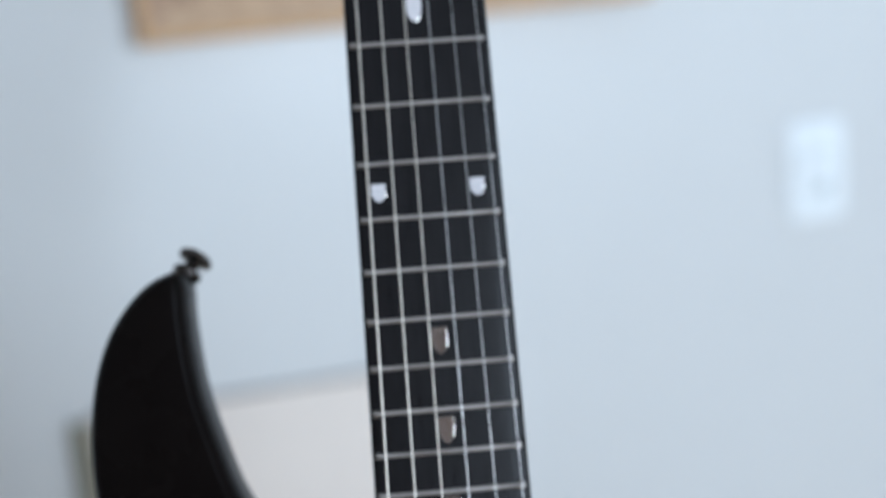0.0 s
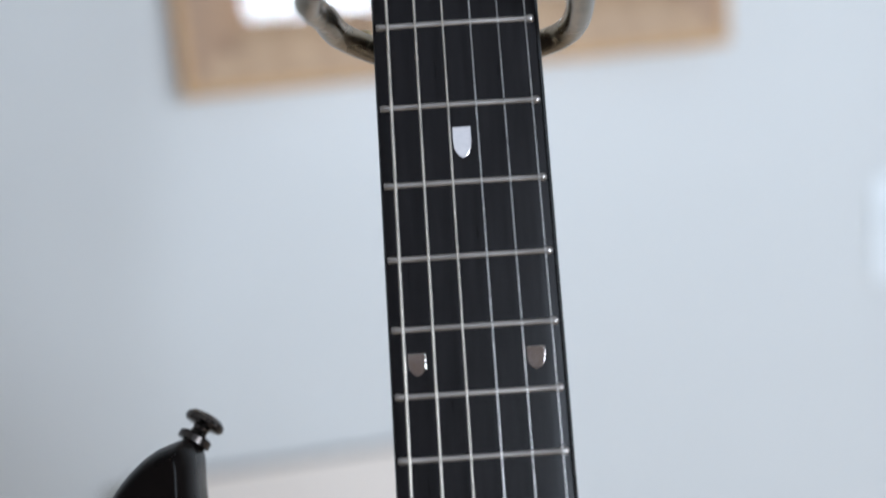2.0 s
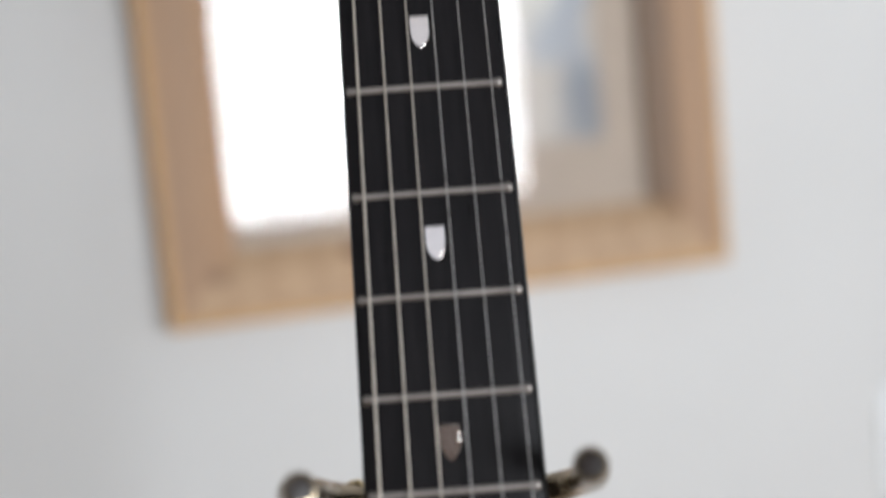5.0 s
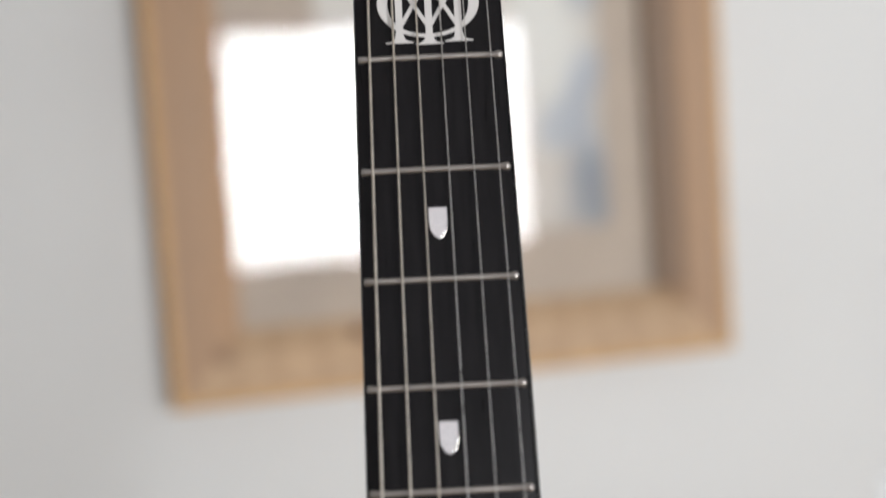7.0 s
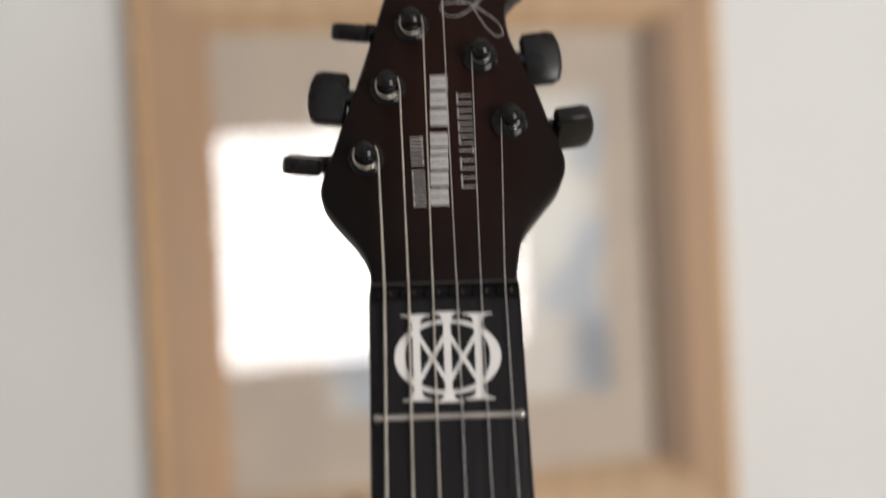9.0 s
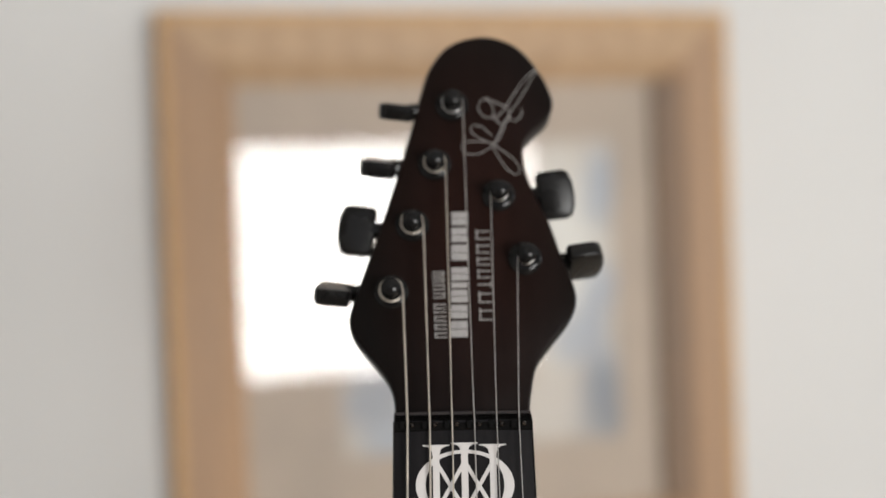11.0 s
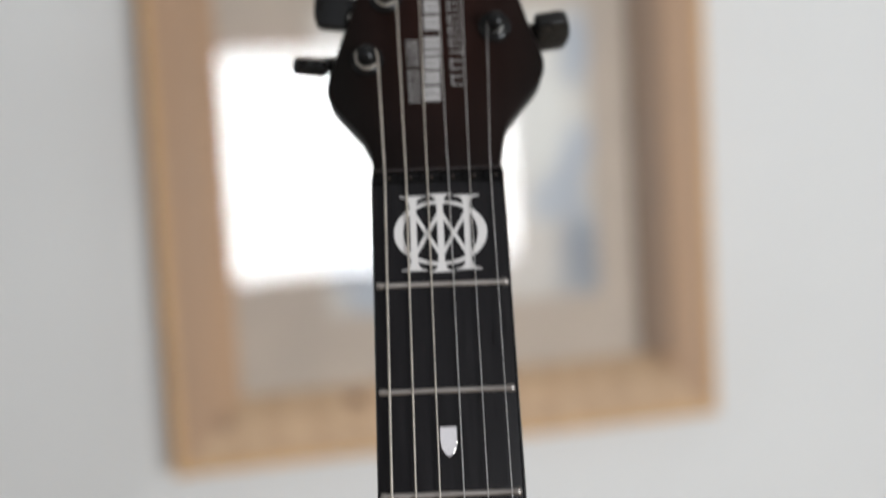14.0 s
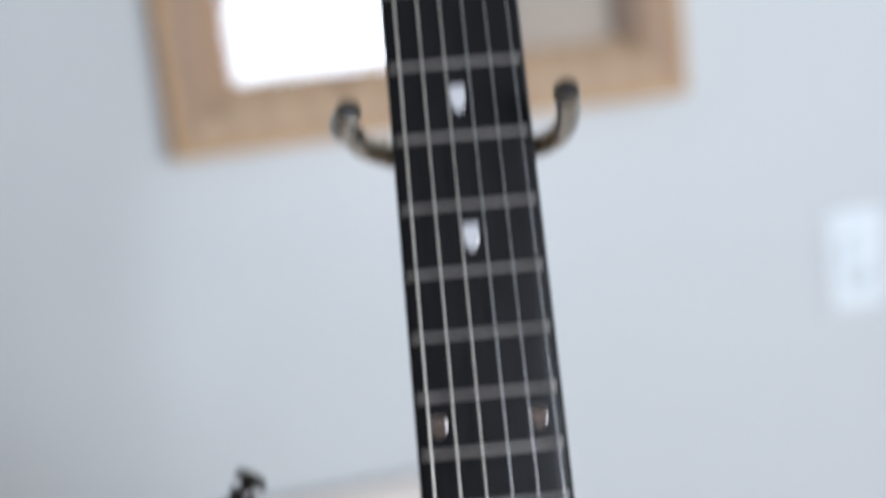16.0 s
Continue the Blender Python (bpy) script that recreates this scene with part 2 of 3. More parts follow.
def box(lo, hi, bevel=0.0, segments=2):
    bm = bmesh.new()
    bmesh.ops.create_cube(bm, size=1)
    for v in bm.verts:
        v.co = [lo[i] + (v.co[i] + 0.5) * (hi[i] - lo[i]) for i in range(3)]
    if bevel:
        bmesh.ops.bevel(bm, geom=bm.edges[:], offset=bevel, segments=segments, profile=0.5, affect="EDGES")
    return bm


def spline(points, steps=6, closed=True):
    """A smooth line through a few control points."""
    out, n = [], len(points)
    for i in range(n if closed else n - 1):
        if closed:
            p = [Vector(points[(i + k) % n]) for k in (-1, 0, 1, 2)]
        else:
            p = [Vector(points[min(max(i + k, 0), n - 1)]) for k in (-1, 0, 1, 2)]
        for s in range(steps):
            u = s / steps
            out.append(0.5 * (2 * p[1] + (p[2] - p[0]) * u + (2 * p[0] - 5 * p[1] + 4 * p[2] - p[3]) * u * u
                              + (3 * p[1] - p[0] - 3 * p[2] + p[3]) * u ** 3))
    if not closed:
        out.append(Vector(points[-1]))
    return out


def inset(line, dist):
    """The closed line (x, z), moved inwards; it runs counter-clockwise."""
    n, out = len(line), []
    for i in range(n):
        a = (line[(i + 1) % n] - line[i - 1]).normalized()
        out.append(Vector((line[i][0] - a[1] * dist, line[i][1] + a[0] * dist)))
    return out


def slab(line, rings, top):
    """A solid from a closed outline in x and z. rings: inset and depth, from the front face to the back; top(x, z) adds to the depth."""
    area = sum(line[i - 1][0] * line[i][1] - line[i][0] * line[i - 1][1] for i in range(len(line)))
    if area < 0:
        line = line[::-1]
    bm = bmesh.new()
    loops = []
    for dist, y in rings:
        loops.append([bm.verts.new((p[0], y + top(p[0], p[1]), p[1])) for p in inset(line, dist)])
    n = len(line)
    for a, b in zip(loops, loops[1:]):
        for i in range(n):
            bm.faces.new((a[i], a[(i + 1) % n], b[(i + 1) % n], b[i]))
    for ring in (loops[0], loops[-1]):
        edges = [bm.edges.get((ring[i], ring[(i + 1) % n])) for i in range(n)]
        bmesh.ops.triangle_fill(bm, edges=edges, use_beauty=True)
    return bm


def tube(points, radius, sides=10, caps=True):
    """A round bar along points; radius is a number or one for each point."""
    pts = [Vector(p) for p in points]
    rad = radius if isinstance(radius, (list, tuple)) else [radius] * len(pts)
    bm = bmesh.new()
    loops, ref = [], None
    for i, p in enumerate(pts):
        d = (pts[min(i + 1, len(pts) - 1)] - pts[max(i - 1, 0)]).normalized()
        if ref is None:
            ref = Vector((0, 1, 0)) if abs(d.y) < 0.9 else Vector((1, 0, 0))
        a = (ref - d * ref.dot(d)).normalized()
        ref = a
        c = d.cross(a)
        loops.append([bm.verts.new(p + (a * math.cos(2 * math.pi * k / sides) + c * math.sin(2 * math.pi * k / sides)) * rad[i]) for k in range(sides)])
    for a, b in zip(loops, loops[1:]):
        for k in range(sides):
            bm.faces.new((a[k], a[(k + 1) % sides], b[(k + 1) % sides], b[k]))
    if caps:
        bm.faces.new(loops[0])
        bm.faces.new(loops[-1])
    return bm


def lathe(profile, origin, axis, sides=20):
    """A turned piece: profile of (distance along the axis, radius), which may fold back into a recess."""
    o, d = Vector(origin), Vector(axis).normalized()
    a = d.orthogonal().normalized()
    c = d.cross(a)
    bm = bmesh.new()
    loops = [[bm.verts.new(o + d * s + (a * math.cos(2 * math.pi * k / sides) + c * math.sin(2 * math.pi * k / sides)) * max(r, 1e-5)) for k in range(sides)] for s, r in profile]
    for p, q in zip(loops, loops[1:]):
        for k in range(sides):
            bm.faces.new((p[k], p[(k + 1) % sides], q[(k + 1) % sides], q[k]))
    bm.faces.new(loops[0])
    bm.faces.new(loops[-1])
    return bm


def flat(line, y, thick):
    """A thin raised plate from a closed outline in x and z."""
    return slab([Vector(p) for p in line], [(0, y - thick), (0, y)], lambda x, z: 0)


def merge(*bms):
    out = bmesh.new()
    for b in bms:
        me = bpy.data.meshes.new("joined")
        b.to_mesh(me)
        b.free()
        out.from_mesh(me)
        bpy.data.meshes.remove(me)
    return out


# ---- room ----
WALL_Y = 0.7448
WALL_TURN = radians(1.97)
X0, X1, Y0, Z1 = -1.70, 2.30, -1.90, 2.60


def wall_with_opening(name, lo, hi, axis, a0, a1, z0, z1, label, paint):
    """A wall with one window opening through it; axis is the one that it runs along."""
    pieces = []
    for s0, s1, w0, w1 in ((lo[axis], a0, lo[2], hi[2]), (a1, hi[axis], lo[2], hi[2]), (a0, a1, lo[2], z0), (a0, a1, z1, hi[2])):
        p, q = list(lo), list(hi)
        p[axis], q[axis], p[2], q[2] = s0, s1, w0, w1
        pieces.append(box(p, q))
    bm = merge(*pieces)
    bmesh.ops.remove_doubles(bm, verts=bm.verts, dist=1e-5)
    return tagged(part(name, bm, paint, smooth=0), label, "wall", kind="structure")


north = part("wall_north", box((X0 - 0.14, 0, 0), (X1 + 0.14, 0.12, Z1)), WALL, smooth=0)
north.matrix_world = Matrix.Translation((0, WALL_Y, 0)) @ Matrix.Rotation(WALL_TURN, 4, "Z")
tagged(north, "plain white painted plaster wall behind the guitar", "wall", kind="structure")
tagged(part("wall_west", box((X0 - 0.12, Y0 - 0.12, 0), (X0, WALL_Y - 0.055, Z1)), WALL, smooth=0), "plain white painted side wall", "wall", kind="structure")
# the unseen south wall: brown added below for dark reflections, white above, with a low window and a high one through
# it
brown_lower = merge(box((X0, Y0 - 0.12, 0), (0.10, Y0, 1.39)), box((0.10, Y0 - 0.12, 0), (0.27, Y0, 1.73)), box((0.27, Y0 - 0.12, 0), (1.27, Y0, 0.615)),
                 box((0.27, Y0 - 0.12, 1.305), (1.27, Y0, 1.73)), box((1.27, Y0 - 0.12, 0), (X1 + 0.12, Y0, 1.73)))
tagged(part("wall_south", brown_lower, BACKWALL, smooth=0), "unseen back wall, brown added for dark reflections, with a window facing the picture", "wall", kind="structure")
upper = merge(box((X0, Y0 - 0.12, 2.49), (X1 + 0.12, Y0, Z1)), box((X0, Y0 - 0.12, 1.39), (-1.10, Y0, 2.49)), box((0.10, Y0 - 0.12, 1.73), (X1 + 0.12, Y0, 2.49)))
tagged(part("wall_south_upper", upper, WALL, smooth=0), "white upper wall round a high window", "wall", kind="structure")
wall_with_opening("wall_east", (X1, Y0, 0), (X1 + 0.12, WALL_Y + 0.078, Z1), 1, -1.40, -0.10, 0.70, 2.00, "white side wall with a large window", WALL)
# Floor is unseen; its pale colour is there to bounce light up the wall.
tagged(part("floor", box((X0 - 0.12, Y0 - 0.12, -0.10), (X1 + 0.12, WALL_Y + 0.21, 0)), FLOOR, smooth=0), "unseen floor of the room, made pale to bounce light up the wall", "floor", kind="structure")
tagged(part("ceiling", box((X0 - 0.12, Y0 - 0.12, Z1), (X1 + 0.12, WALL_Y + 0.21, Z1 + 0.1)), CEIL, smooth=0), "plain white ceiling", "ceiling", kind="structure")

# ---- picture on the wall ----
PX, PZ, PW, PH = -0.1097, 0.7413, 0.5279, 0.5274
FRONT = 0.7046
picture = tagged(new("framed_picture"), "square print under glass in a wide light pine frame", "picture")
picture.matrix_world = Matrix.Translation((PX, FRONT, PZ)) @ Matrix.Rotation(WALL_TURN, 4, "Z")


def glass_depth(x):
    """The glass lies askew in the deep frame, further back on one side."""
    return 0.010 + 0.0206 * (x - 0.062)


def rail(a, b, inward, along):
    """One mitred rail of the frame: from corner a to corner b, its profile running inwards."""
    prof = ((0.000, 0.036), (0.000, 0.003), (0.003, 0.0), (0.044, 0.0), (0.046, 0.0012), (0.064, None), (0.064, 0.036))
    bm = bmesh.new()
    A, B, I, L = Vector(a), Vector(b), Vector(inward), Vector(along)

    def place(p, v):
        return bm.verts.new(p + Vector((0, glass_depth(p.x) - 0.001 if v is None else v, 0)))

    ra = [place(A + I * u + L * u, v) for u, v in prof]
    rb = [place(B + I * u - L * u, v) for u, v in prof]
    n = len(prof)
    for i in range(n):
        bm.faces.new((ra[i], ra[(i + 1) % n], rb[(i + 1) % n], rb[i]))
    bm.faces.new(ra)
    bm.faces.new(rb)
    return bm


part("rail", rail((0, 0, 0), (PW, 0, 0), (0, 0, 1), (1, 0, 0)), PINE_X, picture)
part("rail", rail((0, 0, PH), (PW, 0, PH), (0, 0, -1), (1, 0, 0)), PINE_X, picture)
# the upright rails take the shaded copy of the pine
part("rail", rail((0, 0, 0), (0, 0, PH), (1, 0, 0), (0, 0, 1)), PINE_Z_SHADED, picture)
part("rail", rail((PW, 0, 0), (PW, 0, PH), (-1, 0, 0), (0, 0, 1)), PINE_Z_SHADED, picture)
# beads added to give the outer edges a brighter, more orange tone
for a, b, inward, along in (((0, 0), (PW, 0), (0, 1), (1, 0)), ((0, PH), (PW, PH), (0, -1), (1, 0)), ((0, 0), (0, PH), (1, 0), (0, 1)), ((PW, 0), (PW, PH), (-1, 0), (0, 1))):
    bm = bmesh.new()
    prof = ((-0.0006, 0.020), (-0.0006, 0.0020), (0.0008, -0.0004), (0.0060, -0.0012), (0.0085, -0.0006), (0.0095, 0.0010), (0.0095, 0.020))
    ends = [[bm.verts.new((p[0] + inward[0] * u + k * along[0] * u, v, p[1] + inward[1] * u + k * along[1] * u)) for u, v in prof] for p, k in ((a, 1), (b, -1))]
    for k in range(len(prof)):
        bm.faces.new((ends[0][k], ends[0][(k + 1) % len(prof)], ends[1][(k + 1) % len(prof)], ends[1][k]))
    bm.faces.new(ends[0])
    bm.faces.new(ends[1])
    part("bead", bm, PINE_EDGE, picture, "honey-coloured bead along the frame's outer edge")
# Added dark strip: the right rail's inner side, its shade put into the colour.
part("shaded_return", slab([Vector(p) for p in ((PW - 0.0720, 0.0650), (PW - 0.0465, 0.0650), (PW - 0.0465, PH - 0.0640), (PW - 0.0720, PH - 0.0640))], [(0.0006, 0.0012), (0, 0.0020), (0, 0.0090)],
                   lambda x, z: 0.30 * max(0.0, PW - 0.0465 - x)), RETURN_SHADE, picture, "dark brown strip painting the right rail's shaded inner side")
part("knot", shifted(lathe([(0, 0.0001), (0.0001, 0.009), (0.0009, 0.0085), (0.001, 0.0001)], (0, 0, 0), (0, -1, 0), 18), (0.167, 0.004, 0.050)), KNOT, picture, "dark brown knot in the pine")
part("knot", shifted(lathe([(0, 0.0001), (0.0001, 0.008), (0.0006, 0.0075), (0.0007, 0.0001)], (0, 0, 0), (0, -1, 0), 18), (0.046, 0.0003, 0.043)), KNOT_PALE, picture, "pale brown knot at the mitred corner")
ASKEW = Matrix.Translation((0.062, 0, 0)) @ Matrix.Rotation(math.atan(0.0206), 4, "Z") @ Matrix.Translation((-0.062, 0, 0))
paper = part("print", box((0.140, 0.0145, 0.120), (0.426, 0.0155, 0.420)), PRINT, picture, "pale print with white and slate-blue washes", smooth=0)


def mat_board(lo, hi, a0, a1, c0, c1):
    """A flat board with a bevelled opening through it, from a0 to a1 across and c0 to c1 up."""
    bm = bmesh.new()
    rings = [[bm.verts.new((x, y, z)) for x, z in ((p, r), (q, r), (q, w), (p, w))] for p, q, r, w, y in (
        (lo, hi, lo, hi, 0.0144), (lo, hi, lo, hi, 0.0120), (a0, a1, c0, c1, 0.0120), (a0 + 0.0015, a1 - 0.0015, c0 + 0.0015, c1 - 0.0015, 0.0144))]
    for a, b in zip(rings, rings[1:] + rings[:1]):
        for k in range(4):
            bm.faces.new((a[k], a[(k + 1) % 4], b[(k + 1) % 4], b[k]))
    return bm


mat = part("mat_board", mat_board(0.060, PW - 0.060, 0.148, 0.418, 0.127, 0.412), MAT, picture, "sand-coloured mat board round the print", smooth=0)
pane = part("glass_pane", box((0.060, 0.0100, 0.060), (PW - 0.060, 0.0112, PH - 0.060)), GLASS, picture, "clear picture glass", smooth=0)
paper.matrix_basis = mat.matrix_basis = pane.matrix_basis = ASKEW
pane.visible_shadow = False

# ---- switch plate on the wall ----
switch = tagged(new("light_switch"), "white plastic rocker switch plate on the white wall", "switch")
switch.matrix_world = Matrix.Translation((0.626, WALL_Y + 0.626 * math.tan(WALL_TURN), 0.5235)) @ Matrix.Rotation(WALL_TURN, 4, "Z")


def rounded(w, h, r, steps=5):
    out = []
    for cx, cz, a0 in ((w - r, h - r, 0), (r - w, h - r, 90), (r - w, r - h, 180), (w - r, r - h, 270)):
        out += [Vector((cx + r * math.cos(radians(a0 + 90 * k / steps)), cz + r * math.sin(radians(a0 + 90 * k / steps)))) for k in range(steps + 1)]
    return out


part("plate", slab(rounded(0.035, 0.057, 0.010), [(0.004, -0.007), (0.001, -0.0055), (0, -0.003), (0, 0)], lambda x, z: 0), PLASTIC, switch)
rocker = slab(rounded(0.0125, 0.026, 0.002), [(0.001, -0.0085), (0, -0.0075), (0, -0.0068)], lambda x, z: -0.0016 * z / 0.026 + 0.05 * x)
part("rocker", rocker, PLASTIC, switch)
# The shade round the rocker is painted as a slightly raised grey slab.
part("rocker_gap_shade", slab(rounded(0.0145, 0.028, 0.002), [(0, -0.0073), (0, -0.0068)], lambda x, z: 0), material("gap_shade_grey", (0.42, 0.45, 0.45), 0.6), switch, "grey slab painting the shade round the rocker")

# ---- cream board against the wall ----
board = tagged(new("low_board"), "low cream board with its shaded side painted as a tan strip, standing against the wall", "board")
board.matrix_world = Matrix.Translation((0, 0.7385, 0)) @ Matrix.Rotation(WALL_TURN, 4, "Z")
line = [Vector(p) for p in ((-0.2095, 0.0), (0.2175, 0.0), (0.2175, 0.349), (0.214, 0.364), (0.205, 0.3700), (-0.2095, 0.3748))]
part("panel", slab(line, [(0.002, 0.0), (0, 0.002), (0, 0.0055)], lambda x, z: 0), CREAM, board, "cream painted panel")
# thin dark strip drawn along the panel's top
part("top_strip", slab([Vector(p) for p in ((-0.2095, 0.3746), (0.203, 0.3699), (0.203, 0.3728), (-0.2095, 0.3792))], [(0, 0.002), (0, 0.0055)], lambda x, z: 0), TOP_DARK, board, "thin dark strip along the top", smooth=0)
# Olive-tan strip: shade on the board's left side, put into the colour.
part("shaded_side", box((-0.2310, -0.004, 0), (-0.2100, 0.0055, 0.3746), 0.0025), OLIVE_SHADE, board, "olive-tan strip painting the board's shaded side")

# ---- guitar ----
NUT_AT = Vector((0, 0, 1.02))
TURN = Matrix(((0.98436, 0.16097, 0.07164), (-0.17469, 0.94461, 0.27784), (-0.02294, -0.28601, 0.95795)))
BASE = Vector((0, 0.03, -0.776))
guitar = tagged(new("electric_guitar"), "dark brown electric guitar with a black fretboard leaning on a stand", "guitar")
guitar.matrix_world = Matrix.Translation(NUT_AT + TURN @ BASE) @ TURN.to_4x4()
SCALE = 0.6477


def fret_at(n):
    return SCALE * (1 - 2 ** (-n / 12))


def fret_width(l):
    return 0.04161 + 0.0103 * l / fret_at(24)


def crown(x):
    """How far the curved board falls away from its middle line."""
    return x * x / (2 * 0.43)


def gpart(name, bm, material_, label="", parent=None, smooth=30):
    return part(name, shifted(bm, -BASE), material_, parent or guitar, label, smooth)


# fretboard: a curved top with small eased edges
bm = bmesh.new()
loops = []
for l in (-0.0005, 0.12, 0.24, 0.36, 0.4925):
    half = fret_width(l) / 2 + 0.0007
    lip = 0.0010 * (0.3 + 0.7 * min(1, max(l, 0) / 0.12))
    row = []
    for k in range(13):
        x = -half + (2 * half + lip - 0.0001) * k / 12
        row.append(bm.verts.new((x, crown(x) + (0.0006 if k in (0, 12) else 0), -l)))
    row.append(bm.verts.new((half + lip, 0.0022, -l)))
    row.append(bm.verts.new((half + lip, 0.0060, -l)))
    row.append(bm.verts.new((-half - 0.0004, 0.0060, -l)))
    row.append(bm.verts.new((-half - 0.0004, 0.0022, -l)))
    loops.append(row)
for a, b in zip(loops, loops[1:]):
    for k in range(len(a)):
        bm.faces.new((a[k], a[(k + 1) % len(a)], b[(k + 1) % len(b)], b[k]))
bm.faces.new(loops[0])
bm.faces.new(loops[-1])
gpart("fretboard", bm, EBONY, "black ebony fretboard with shield inlays")
bm = bmesh.new()
loops = []
for l in (-0.0005, 0.12, 0.24, 0.36, 0.4925):
    half = fret_width(l) / 2 + 0.0007
    lip = 0.3 + 0.7 * min(1, max(l, 0) / 0.12)
    loops.append([bm.verts.new((half + a * lip, b, -l)) for a, b in ((0.0004, 0.0005), (0.0009, 0.0009), (0.0012, 0.0017), (0.00135, 0.0028), (0.0012, 0.0055), (0.0005, 0.0055))])
for a, b in zip(loops, loops[1:]):
    for k in range(6):
        bm.faces.new((a[k], a[(k + 1) % 6], b[(k + 1) % 6], b[k]))
bm.faces.new(loops[0])
bm.faces.new(loops[-1])
gpart("board_edge", bm, BLACKEDGE, "rolled satin black edge of the fretboard", smooth=60)

# neck: a rounded back under the board
bm = bmesh.new()
loops = []
for l, deep in ((-0.004, 0.0205), (0.03, 0.020), (0.2, 0.0212), (0.40, 0.0225), (0.47, 0.036)):
    half = fret_width(max(l, 0)) / 2 + 0.0009
    row = [bm.verts.new((half * math.cos(math.pi * k / 14), 0.0061 + (deep - 0.0061) * math.sin(math.pi * k / 14) ** 0.8, -l)) for k in range(15)]
    loops.append(row)
for a, b in zip(loops, loops[1:]):
    for k in range(len(a)):
        bm.faces.new((a[k], a[(k + 1) % len(a)], b[(k + 1) % len(b)], b[k]))
bm.faces.new(loops[0])
bm.faces.new(loops[-1])
gpart("neck", bm, NECKWOOD, "dark satin neck")

# frets: crowned wires with rounded ends
for n in range(1, 25):
    l = fret_at(n)
    half = fret_width(l) / 2
    pts, rad = [], []
    for x, r in ((-half, 0.0009), (-half + 0.0003, 0.0012), (-half + 0.0014, 0.00125), (-half + 0.0030, 0.0010), (-half / 2, 0.0010), (0, 0.0010),
                 (half / 2, 0.0010), (half - 0.0026, 0.0010), (half - 0.0015, 0.00125), (half - 0.0008, 0.0014), (half - 0.0001, 0.00125), (half + 0.0004, 0.0007)):
        pts.append((x, crown(x) + 0.0003, -l))
        rad.append(r)
    gpart("fret", tube(pts, rad, 8), STEEL, smooth=60)


# inlays
def shield(x, z, w, h, tilt=0.0):
    pts = [(-w, h), (w, h), (w * 1.02, 0.05 * h), (w * 0.92, -0.40 * h), (w * 0.5, -0.82 * h), (0, -h), (-w * 0.5, -0.82 * h), (-w * 0.92, -0.40 * h), (-w * 1.02, 0.05 * h)]
    y = crown(x) + 0.0002
    return slab([Vector((x + a, z + b)) for a, b in pts], [(0.00016, y - 0.00052), (0.00010, y - 0.00050), (0.00004, y - 0.00042), (0, y - 0.0001), (0, y)], lambda a, b: -tilt * (b - z))


for n in (3, 5, 7, 9, 15, 17, 19, 21):
    mid = (fret_at(n) + fret_at(n - 1)) / 2
    gpart("shield_inlay", shield(0, -mid, 0.0027, 0.0047, 0.04 if n == 7 else 0.0), PEARL, "polished silvery shield inlay", smooth=0)
for n in (12, 24):
    mid = (fret_at(n) + fret_at(n - 1)) / 2
    for x in (-0.0172, 0.0172):
        gpart("shield_inlay", shield(x, -mid - 0.0006, 0.0026, 0.0033), PEARL, "polished silvery shield inlay", smooth=0)

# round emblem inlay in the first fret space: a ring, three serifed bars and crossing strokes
EZ, EX = -0.0195, 0.0002


def stroke(x0, z0, x1, z1, w0, w1=None):
    w1 = w0 if w1 is None else w1
    d = Vector((x1 - x0, z1 - z0)).normalized()
    s = Vector((-d[1], d[0]))
    a, b = Vector((x0, z0)), Vector((x1, z1))
    return [a + s * w0, b + s * w1, b - s * w1, a - s * w0]


def emblem_piece(line_, up):
    return flat([(EX + p[0], EZ + p[1]) for p in line_], 0.0002, 0.0004 + up)


bm = bmesh.new()
ring = []
for k in range(64):
    a = 2 * math.pi * k / 64
    wide = 0.0009 + 0.0022 * abs(math.cos(a)) ** 1.5
    o = Vector((0.0152 * math.cos(a), 0.0108 * math.sin(a)))
    i = Vector(((0.0152 - wide) * math.cos(a), (0.0108 - 0.0011) * math.sin(a)))
    ring.append([bm.verts.new((EX + p[0], y, EZ + p[1])) for p in (o, i) for y in (-0.0002, 0.0003)])
for a, b in zip(ring, ring[1:] + ring[:1]):
    bm.faces.new((a[0], b[0], b[2], a[2]))
    bm.faces.new((a[0], a[1], b[1], b[0]))
    bm.faces.new((a[2], b[2], b[3], a[3]))
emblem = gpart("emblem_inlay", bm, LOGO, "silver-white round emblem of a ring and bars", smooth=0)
for x, h in ((-0.0088, 0.0124), (0.0, 0.0130), (0.0088, 0.0124)):
    half = [(0.00105, h - 0.0034), (0.0015, h - 0.0014), (0.0026, h - 0.0006), (0.0042, h - 0.0003), (0.0042, h)]
    right = [(a, -b) for a, b in half[::-1]] + half
    line_ = [(x + a, b) for a, b in right] + [(x - a, b) for a, b in right[::-1]]
    gpart("emblem_bar", emblem_piece(line_, 0.00005), LOGO, parent=emblem, smooth=0)
for x0 in (-0.0088, 0.0):
    for z0, z1 in ((0.0072, -0.0078), (-0.0078, 0.0072)):
        gpart("emblem_stroke", emblem_piece(stroke(x0, z0, x0 + 0.0088, z1, 0.0006), 0.00002 if z0 > 0 else 0.0), LOGO, parent=emblem, smooth=0)

# nut
NUT_X = [-0.0173 + 0.0347 * k / 5 for k in range(6)]
bm = bmesh.new()
